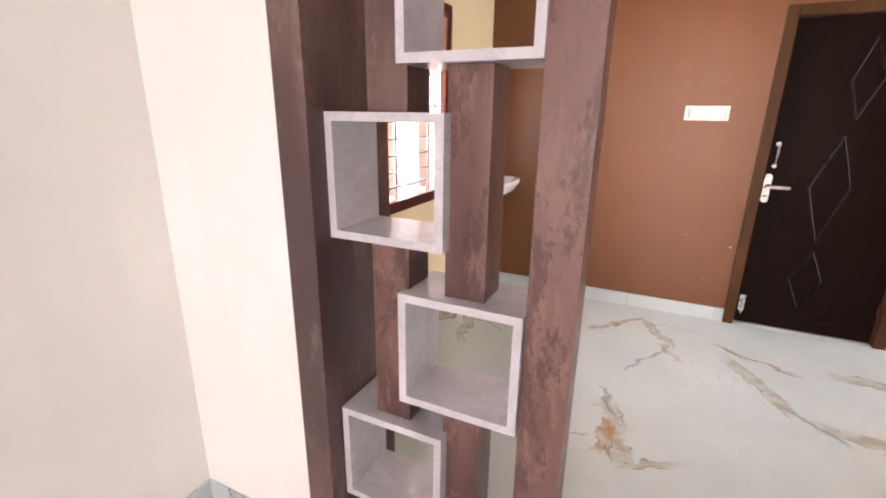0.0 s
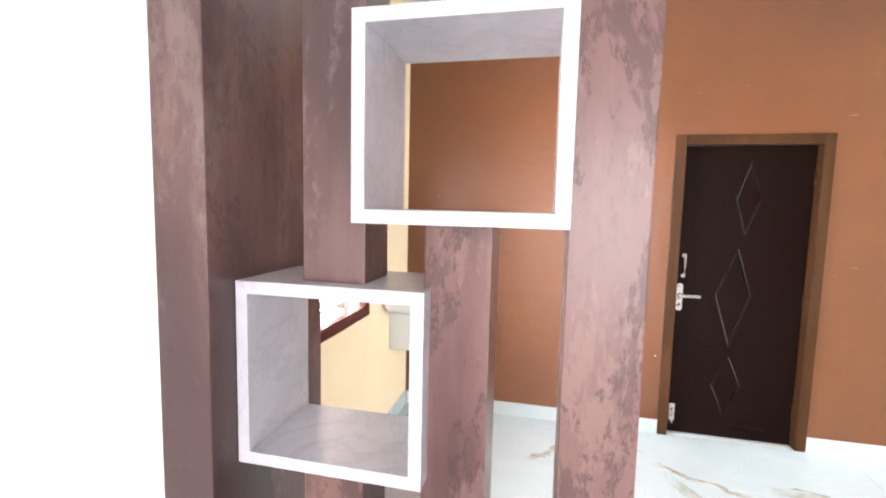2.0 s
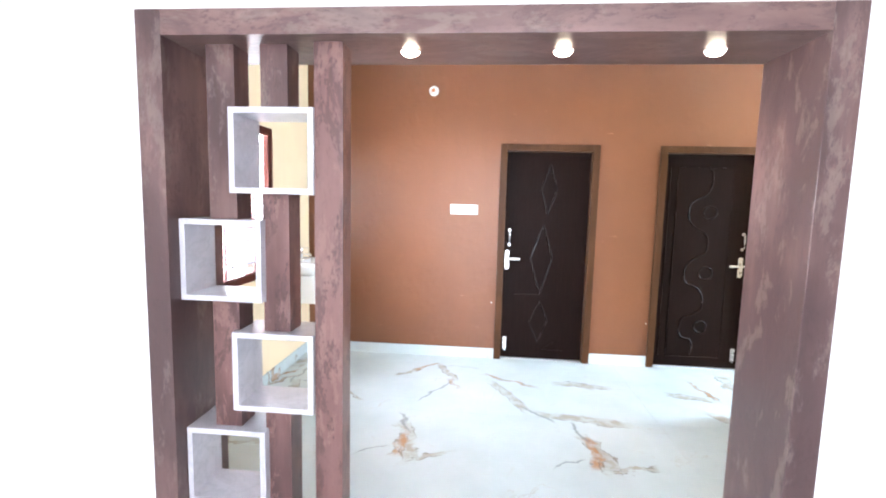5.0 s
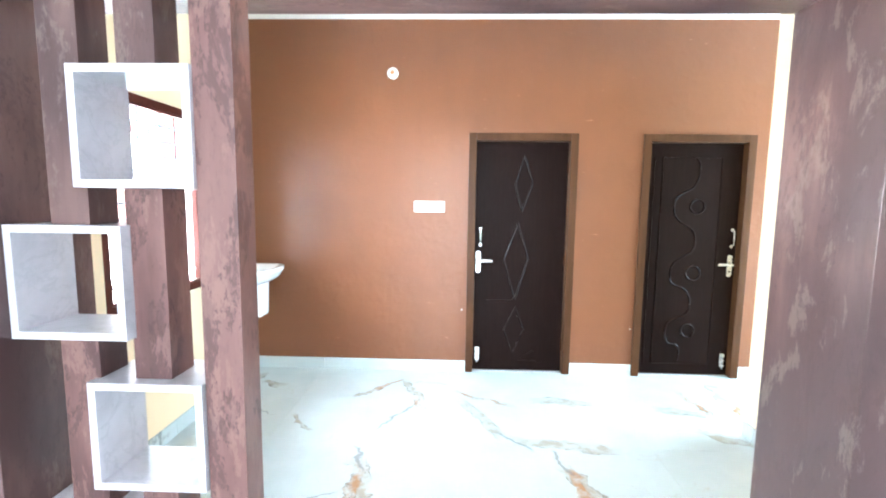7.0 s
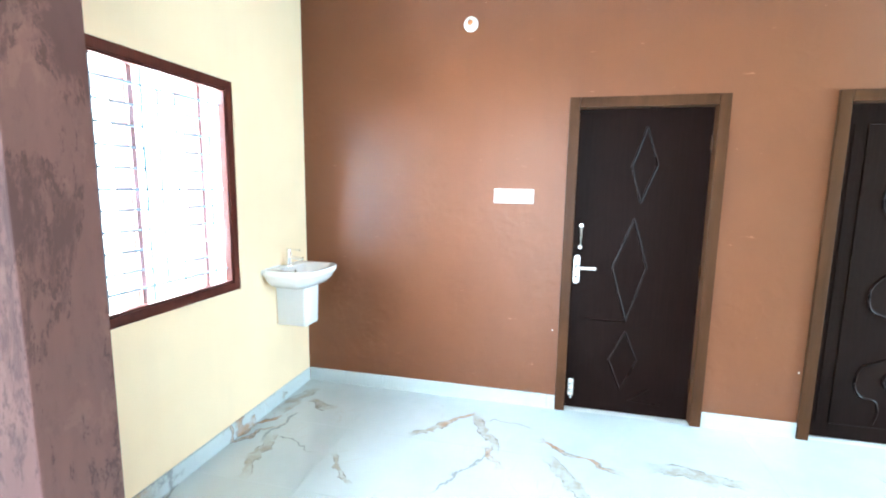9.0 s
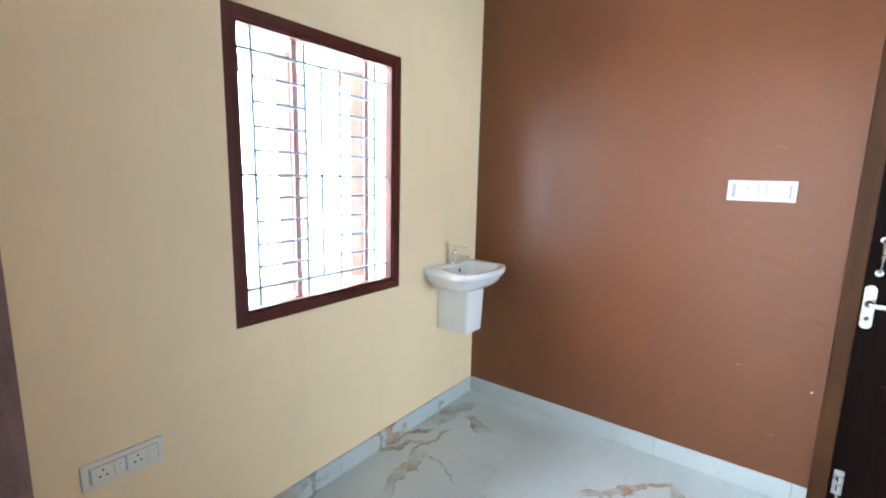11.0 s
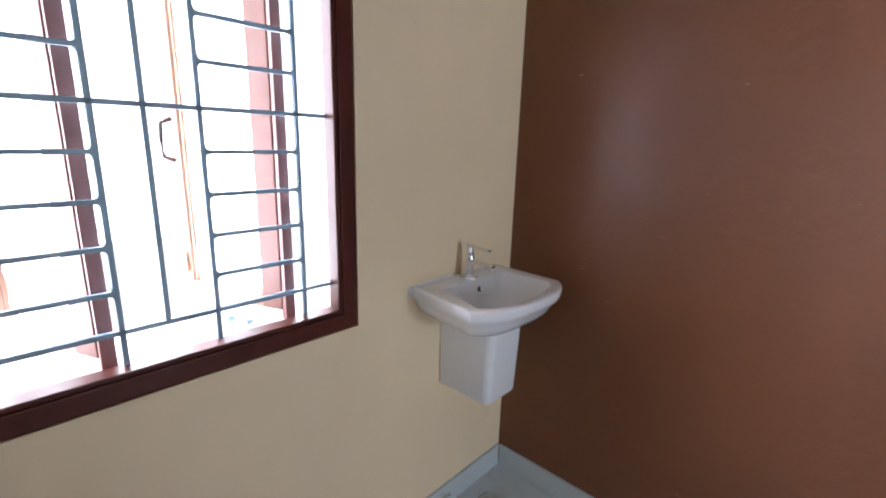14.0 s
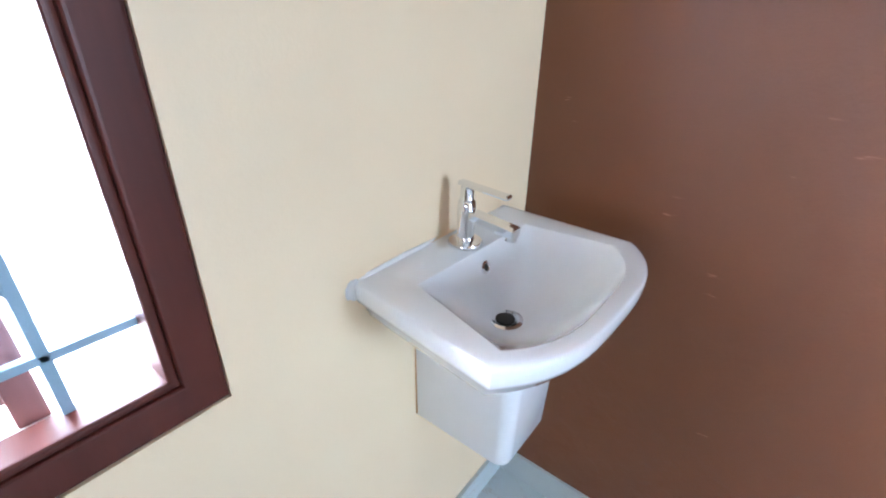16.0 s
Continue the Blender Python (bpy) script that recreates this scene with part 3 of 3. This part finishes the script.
def mitred(name, y0, y1, z0, z1, w, x0, x1, label=""):
    """Four lengths with mitred ends round a rectangle, their inner edge w further in."""
    outer, inner = ((y0, z0), (y1, z0), (y1, z1), (y0, z1)), ((y0 + w, z0 + w), (y1 - w, z0 + w), (y1 - w, z1 - w), (y0 + w, z1 - w))
    for k in range(4):
        ring = (outer[k], outer[(k + 1) % 4], inner[(k + 1) % 4], inner[k])
        bm = bmesh.new()
        lo, hi = [bm.verts.new((x0, *p)) for p in ring], [bm.verts.new((x1, *p)) for p in ring]
        bm.faces.new(lo), bm.faces.new(hi)
        for i in range(4):
            bm.faces.new((lo[i], lo[(i + 1) % 4], hi[(i + 1) % 4], hi[i]))
        bmesh.ops.recalc_face_normals(bm, faces=bm.faces)
        long_edges = [e for e in bm.edges if all(v in hi for v in e.verts) and {hi.index(v) for v in e.verts} in ({0, 1}, {2, 3})]
        bmesh.ops.bevel(bm, geom=long_edges, offset=min(0.005, w * 0.4), segments=3, profile=0.6, affect="EDGES")
        win(name, bm, TRIM, label)


IY0, IY1, IZ0, IZ1 = WY0 + TW, WY1 - TW, WZ0 + TW, WZ1 - TW
mitred("trim", WY0, WY1, WZ0, WZ1, TW - 0.012, WX - 0.052, WX - 0.003, "dark red wooden window trim")
mitred("bead", IY0 - 0.012, IY1 + 0.012, IZ0 - 0.012, IZ1 + 0.012, 0.012, WX - 0.052, WX - 0.007)
win("sill", box((WX - T - 0.03, WY0 + 0.002, WZ0 + 0.002), (WX - 0.053, WY1 - 0.002, WZ0 + 0.045), 0.003), CONCRETE, "pale stone sill")
for y0, y1 in ((WY0 + 0.0005, WY0 + 0.006), (WY1 - 0.006, WY1 - 0.0005)):
    win("reveal", box((WX - T + 0.001, y0, WZ0 + 0.046), (WX - 0.054, y1, WZ1 - 0.002)), WHITE, "white plastered window reveal")
GX, B = -1.4, 0.0055


def flared(y0, y1, z, h, flare=0.009):
    """A flat bar between two uprights, spreading where it is welded to them."""
    steps = [(0, h + flare), (0.12, h + flare * 0.55), (0.35, h + flare * 0.22), (0.7, h + flare * 0.05), (1.0, h)]
    line = [(y0 + k * flare, w) for k, w in steps] + [(y1 - k * flare, w) for k, w in reversed(steps)]
    bm = bmesh.new()
    rings = [[bm.verts.new((GX + sx * B, y, z + sz * w)) for sx, sz in ((-1, -1), (1, -1), (1, 1), (-1, 1))] for y, w in line]
    for A, C in zip(rings, rings[1:]):
        for k in range(4):
            bm.faces.new((A[k], A[(k + 1) % 4], C[(k + 1) % 4], C[k]))
    bm.faces.new(rings[0]), bm.faces.new(rings[-1])
    bmesh.ops.recalc_face_normals(bm, faces=bm.faces)
    return bm


grille = win("grille", box((GX - B, IY0, 1.476 - B), (GX + B, IY1, 1.476 + B), 0.002), STEEL, "grey blue painted steel grille")
LADDERS = ((1.9, 2.137), (2.325, 2.549))
RUNGS = [1.94, 1.847, 1.755, 1.662, 1.57, 1.385, 1.292, 1.2, 1.107, 1.022]
for ya, yb in LADDERS:
    for y in (ya, yb):
        win("bar", box((GX - B, y - B, IZ0), (GX + B, y + B, IZ1), 0.002), STEEL, parent=grille)
    for z in RUNGS[1:-1]:
        win("rung", flared(ya + B, yb - B, z, B * 0.85), STEEL, parent=grille)
for z in (RUNGS[0], RUNGS[-1]):
    win("bar", box((GX - B, IY0, z - B), (GX + B, IY1, z + B), 0.002), STEEL, parent=grille)
win("bar", box((GX - B, 2.222 - B, RUNGS[-1]), (GX + B, 2.222 + B, RUNGS[0]), 0.002), STEEL, parent=grille)
# slim posts behind the grille, each with a shutter that stands open
HX = -1.44
for y in (2.113, 2.523):
    win("mullion", box((HX - 0.012, y - 0.014, WZ0 + 0.045), (HX + 0.012, y + 0.014, IZ1 + 0.05), 0.003), MULLION, "brown wooden post")


def shutter(hy, swing):
    z0, z1, w, st, t = IZ0 + 0.01, IZ1 - 0.03, 0.365, 0.055, 0.028
    leaf = win("shutter", box((-w, 0, z0), (-w + st, t, z1), 0.003), LEAFWOOD, "orange wooden shutter standing open, glare put into its colour")
    me = leaf.data
    me.transform(Matrix.Translation(window.location))
    m = Matrix.Translation((HX - 0.004, hy, 0)) @ Matrix.Rotation(radians(swing), 4, "Z")
    pane = box((-w + st, 0.011, z0 + 0.045), (-st - 0.01, 0.015, z1 - 0.07))
    knob = tube([(-w + 0.03, 0, 1.35), (-w + 0.03, -0.03, 1.36), (-w + 0.03, -0.034, 1.405), (-w + 0.03, -0.03, 1.45), (-w + 0.03, 0, 1.46)], 0.006)
    latch = [box((-w + 0.02, -0.01, z), (-w + 0.045, 0, z + 0.06), 0.003) for z in (IZ0 + 0.08, IZ1 - 0.18)]
    me.transform(Matrix.Translation(-window.location) @ m)
    hinge_stile = box((-st - 0.01, 0, z0), (0, t, z1), 0.003)
    top_rail, bottom_rail = box((-w + st, 0.001, z1 - 0.07), (-st - 0.01, t - 0.001, z1), 0.002), box((-w + st, 0.001, z0), (-st - 0.01, t - 0.001, z0 + 0.045), 0.002)
    # the bottom rail takes the glare-paled wood, like the free stile
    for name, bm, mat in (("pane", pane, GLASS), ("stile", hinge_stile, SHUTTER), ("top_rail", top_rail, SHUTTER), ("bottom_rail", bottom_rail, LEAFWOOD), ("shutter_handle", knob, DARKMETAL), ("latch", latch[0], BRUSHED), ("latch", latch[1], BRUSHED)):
        bmesh.ops.transform(bm, matrix=m, verts=bm.verts)
        o = win(name, bm, mat, parent=leaf)
        if name == "pane":
            o.visible_shadow = False


shutter(2.096, 24)
shutter(2.506, 24)


scrap = bmesh.new()
rows = [[scrap.verts.new((0.16 * k / 8 * 0.5, 0.05 * k / 8 + w * 0.018 + 0.01 * math.sin(k * 1.3), 0.004 + 0.012 * abs(math.sin(k * 0.9 + w)))) for w in (0, 1)] for k in range(9)]
for A, B2 in zip(rows, rows[1:]):
    scrap.faces.new((A[0], A[1], B2[1], B2[0]))
bmesh.ops.solidify(scrap, geom=scrap.faces[:], thickness=0.0012)
scrap_ob = tagged(part("plastic_scrap", scrap, plain("pale_blue_plastic", (0.4, 0.6, 0.66), 0.4)), "torn pale blue plastic scrap on the window sill", "scrap")
scrap_ob.location = (-1.53, 2.37, WZ0 + 0.045)

# ---- wash basin ----
basin = thing("wash_basin", "white ceramic wall-hung wash basin with half pedestal", "wash basin", at=(-1.362, 3.125, 0.96))


def plan(back, left_back, left_front, right_front, right_back, bow, n=40):
    """A closed plan: straight back and sides, bowed front. Points are (reach from the wall, y)."""
    def along(a, c, k, m):
        return (a[0] + (c[0] - a[0]) * k / m, a[1] + (c[1] - a[1]) * k / m)
    pts = [along(left_back, left_front, k, 8) for k in range(8)]
    for k in range(n):
        x, y = along(left_front, right_front, k, n)
        pts.append((x + bow * (1 - abs(2 * k / n - 1) ** 3.4), y))
    pts += [along(right_front, right_back, k, 8) for k in range(8)]
    pts += [along(right_back, left_back, k, 12) for k in range(12)]
    return pts


def outline(inset, back):
    return plan(back, (back, -0.22 + inset), (0.281 - inset, -0.25 + inset), (0.297 - inset, 0.214 - inset), (back, 0.224 - inset), 0.07)


def loft(rings):
    bm = bmesh.new()
    vs = [[bm.verts.new(p) for p in r] for r in rings]
    for A, B2 in zip(vs, vs[1:]):
        for k in range(len(A)):
            bm.faces.new((A[k], A[(k + 1) % len(A)], B2[(k + 1) % len(A)], B2[k]))
    bm.faces.new(vs[0]), bm.faces.new(vs[-1])
    bmesh.ops.recalc_face_normals(bm, faces=bm.faces)
    return bm


def toward(ring, cx, cy, s):
    return [(cx + (x - cx) * s, cy + (y - cy) * s) for x, y in ring]


def flat(ring, z):
    return [(x, y, z) for x, y in ring]


def smoothed(ring, times):
    for _ in range(times):
        ring = [tuple((a + 2 * b + c) / 4 for a, b, c in zip(ring[i - 1], ring[i], ring[(i + 1) % len(ring)])) for i in range(len(ring))]
    return ring


rings = []
base = outline(0.012, 0.012)
for share, drop in ((0.42, 0.137), (0.6, 0.129), (0.77, 0.112), (0.88, 0.09), (0.95, 0.068), (0.99, 0.048)):
    rings.append(flat(toward(base, 0.1, 0, share), -drop))
rings.append(flat(outline(0.004, 0.0095), -0.036))
rings.append(flat(outline(0.0005, 0.0095), -0.026))
rings.append(flat(outline(0.0, 0.0095), -0.006))
rings.append(flat(outline(0.0015, 0.0095), -0.002))
rings.append(flat(outline(0.005, 0.0095), 0.0))
rings.append(flat(outline(0.014, 0.02), 0.0))
inner = plan(0.085, (0.088, -0.158), (0.268, -0.208), (0.27, 0.174), (0.1, 0.155), 0.06)
rings.append(flat(toward(inner, 0.18, 0, 1.035), -0.0003))
rings.append(flat(toward(inner, 0.18, 0, 1.012), -0.0015))
rings.append(flat(inner, -0.005))
for k in range(1, 15):
    s = 1 - k / 15.5
    ring = []
    for x, y in inner:
        a = math.atan2(y + 0.003, x - 0.16)
        q = s ** 0.7
        ring.append(((0.16 + 0.11 * s * math.cos(a)) * (1 - q) + (0.16 + (x - 0.16) * s) * q, (-0.003 + 0.11 * s * math.sin(a)) * (1 - q) + (-0.003 + (y + 0.003) * s) * q))
    rings.append(flat(smoothed(ring, 2 + 3 * k), -0.004 - 0.118 * (1 - s ** 2.6)))
bowl = part("bowl", loft(rings), CERAMIC, basin, smooth=True)
part("drain", lathe([(0.031, 0.0), (0.033, 0.004), (0.026, 0.006), (0.019, 0.002), (0.018, -0.004)], 28, Matrix.Translation((0.16, -0.003, -0.1225))), CHROME, basin, "chrome drain ring", True)
part("drain_hole", rod((0.16, -0.003, -0.122), (0.16, -0.003, -0.117), 0.018), DARK, basin)
ovf = part("overflow", lathe([(0.006, 0.0), (0.0125, 0.0), (0.0125, 0.004), (0.008, 0.005), (0.006, 0.001)], 20, pose(0.1, 0.012, -0.039, 0, 66, 0)), CHROME, basin, "chrome overflow ring", True)
part("overflow_hole", lathe([(0.0065, 0.0), (0.0065, 0.003)], 16, pose(0.1, 0.012, -0.039, 0, 66, 0)), DARK, basin)


def shroud(w0, w1, d, z, r):
    """Section of the pedestal cover: flat sides, rounded front corners."""
    pts = [(0.0095, -w0, z)]
    for k in range(7):
        a = radians(-90 + 15 * k)
        pts.append((d - r + r * math.cos(a), -w0 + r + r * math.sin(a), z))
    for k in range(7):
        a = radians(15 * k)
        pts.append((d - r + r * math.cos(a), w1 - r + r * math.sin(a), z))
    return pts + [(0.0095, w1, z)]


bm = loft([shroud(0.075, 0.082, 0.221, -0.398, 0.025), shroud(0.079, 0.087, 0.2265, -0.3955, 0.025), shroud(0.08, 0.09, 0.23, -0.385, 0.026), shroud(0.083, 0.096, 0.236, -0.2, 0.028), shroud(0.084, 0.098, 0.238, -0.128, 0.03)])
part("half_pedestal", bm, CERAMIC, basin, "white ceramic half pedestal cover", True)
part("screw_cap", rod((0.03, -0.0885, -0.115), (0.03, -0.092, -0.115), 0.006), DARK, basin)



def smear(cy, cz, ry, rz, seed):
    """A thin uneven patch of sealant on the wall behind the basin."""
    rng = random.Random(seed)
    bm = bmesh.new()
    rim = [(cy + ry * math.cos(k * math.tau / 18) * rng.uniform(0.8, 1.15), cz + rz * math.sin(k * math.tau / 18) * rng.uniform(0.8, 1.15)) for k in range(18)]
    near, far = [bm.verts.new((0.0118, y, z)) for y, z in toward(rim, cy, cz, 0.85)], [bm.verts.new((0.0088, y, z)) for y, z in rim]
    bm.faces.new(near)
    for k in range(18):
        bm.faces.new((near[k], near[(k + 1) % 18], far[(k + 1) % 18], far[k]))
    bmesh.ops.recalc_face_normals(bm, faces=bm.faces)
    return bm


SEALANT = plain("white_sealant", (0.78, 0.78, 0.77), 0.55)
part("sealant", smear(-0.222, -0.012, 0.017, 0.02, 3), SEALANT, basin, "smeared white sealant at the wall", True)
part("sealant", smear(-0.12, 0.003, 0.1, 0.006, 5), SEALANT, basin, "smeared white sealant at the wall", True)
part("adhesive", box((0.0088, -0.0835, -0.392), (0.0115, -0.0795, -0.15), 0.0008, seg=1), plain("orange_adhesive", (0.5, 0.26, 0.1), 0.6), basin, "thin orange adhesive line")

tap = thing("tap", "chrome pillar tap with flat lever, on the basin", "tap", at=(-1.302, 3.128, 0.96))
part("flange", lathe([(0.031, 0.0), (0.032, 0.005), (0.03, 0.009), (0.022, 0.011), (0.0155, 0.012)]), CHROME, tap, smooth=True)
part("body", lathe([(0.0155, 0.008), (0.0155, 0.045), (0.0165, 0.05), (0.0165, 0.075), (0.015, 0.085), (0.012, 0.088), (0.012, 0.108), (0.008, 0.112)]), CHROME, tap, smooth=True)
bm = box((0.0, -0.011, 0.052), (0.105, 0.011, 0.072), 0.005)
bmesh.ops.rotate(bm, cent=(0, 0, 0.06), matrix=Matrix.Rotation(radians(6), 3, "Y"), verts=bm.verts)
spout = part("spout", bm, CHROME, tap)
part("aerator", rod((0.094, 0, 0.053), (0.094, 0, 0.036), 0.0095), CHROME, spout)
bm = box((-0.016, -0.008, 0.111), (0.085, 0.008, 0.119), 0.003)
bmesh.ops.rotate(bm, cent=(0, 0, 0.115), matrix=Matrix.Rotation(radians(4), 3, "Y"), verts=bm.verts)
part("tap_lever", bm, CHROME, tap)


# ---- switches, socket, lamp holder ----
def plate(name, label, m, w, h, modules):
    ob = thing(name, label, "switch" if name == "switch_plate" else "socket")
    ob.matrix_world = m
    part("cover", box((-w / 2, -0.011, -h / 2), (w / 2, 0, h / 2), 0.004), PLASTIC, ob)
    part("inner_frame", box((-w / 2 + 0.018, -0.0125, -h / 2 + 0.016), (w / 2 - 0.018, -0.0115, h / 2 - 0.016), 0.0005), GREYPL, ob)
    for x0, x1, kind in modules:
        key = part({"s": "rocker", "o": "outlet", "b": "blank"}[kind], box((x0 + 0.0008, -0.0155, -h / 2 + 0.018), (x1 - 0.0008, -0.012, h / 2 - 0.018), 0.001), PLASTIC, ob)
        if kind == "o":
            mid = (x0 + x1) / 2
            for dx, dz in ((0, 0.011), (-0.009, -0.008), (0.009, -0.008)):
                part("pin_hole", rod((mid + dx, -0.0162, dz), (mid + dx, -0.015, dz), 0.0032), DARK, key)
        elif kind == "s":
            part("mark", box(((x0 + x1) / 2 - 0.003, -0.0162, 0.006), ((x0 + x1) / 2 + 0.003, -0.0152, 0.009)), GREYPL, key)
    return ob


MODS = [(-0.098, -0.012, "o"), (-0.008, 0.018, "b"), (0.022, 0.05, "s"), (0.05, 0.078, "s"), (0.08, 0.105, "s")]
plate("switch_plate", "white modular switch plate on the brown wall", pose(0.184, NY, 1.457), 0.262, 0.094, MODS)
plate("switch_plate", "white modular switch plate on the brown wall", pose(3.12, NY, 1.465), 0.262, 0.094, MODS)
plate("socket_plate", "white double socket plate low on the cream wall", pose(WX, 1.37, 0.55, 0, 0, 90), 0.23, 0.085, [(-0.09, -0.03, "o"), (-0.03, 0.0, "s"), (0.005, 0.065, "o"), (0.065, 0.095, "s")])

holder = thing("lamp_holder", "white round lamp holder without bulb on the wall", "lamp holder")
holder.matrix_world = pose(-0.13, NY, 2.558, 90, 0, 0)
part("rose", lathe([(0.047, 0.0), (0.047, 0.008), (0.04, 0.018), (0.026, 0.02)]), PLASTIC, holder, smooth=True)
part("collar", lathe([(0.026, 0.018), (0.026, 0.05), (0.019, 0.05), (0.018, 0.03)]), PLASTIC, holder, smooth=True)
part("contact", lathe([(0.0185, 0.03), (0.0185, 0.034)]), COPPER, holder, "copper lamp contacts")

# small white paint spots on the brown wall
for x, z in ((0.475, 0.56), (1.945, 0.42)):
    tagged(part("paint_spot", lathe([(0.005, 0.0), (0.004, 0.001)], 10, pose(x, NY, z, 90, 0, 0)), PLASTIC), "small white paint spot on the brown wall", "paint spot")

# ---- floor tiles ----
TXW, TYW, G = 1.2, 0.6, 0.0004
tile_mesh = None
nx0, ny0 = -0.75, NY


def tile(x0, x1, y0, y1):
    global tile_mesh
    full = x1 - x0 > TXW - 0.001 and y1 - y0 > TYW - 0.001
    if full and tile_mesh:
        ob = new("tile", tile_mesh)
        ob.parent = floor
    else:
        ob = part("tile", box((G, G, -0.011), (x1 - x0 - G, y1 - y0 - G, 0.0), 0.0005, seg=1), TILE, floor)
        if full:
            tile_mesh = ob.data
    ob.location = (x0, y0, 0)


for i in range(-1, 5):
    for j in range(1, 14):
        x0, x1 = max(nx0 + i * TXW, FX), min(nx0 + (i + 1) * TXW, EAST)
        y0, y1 = max(ny0 - j * TYW, SOUTH), ny0 - (j - 1) * TYW
        if x1 - x0 > 0.01 and y1 - y0 > 0.01:
            tile(x0, x1, y0, y1)
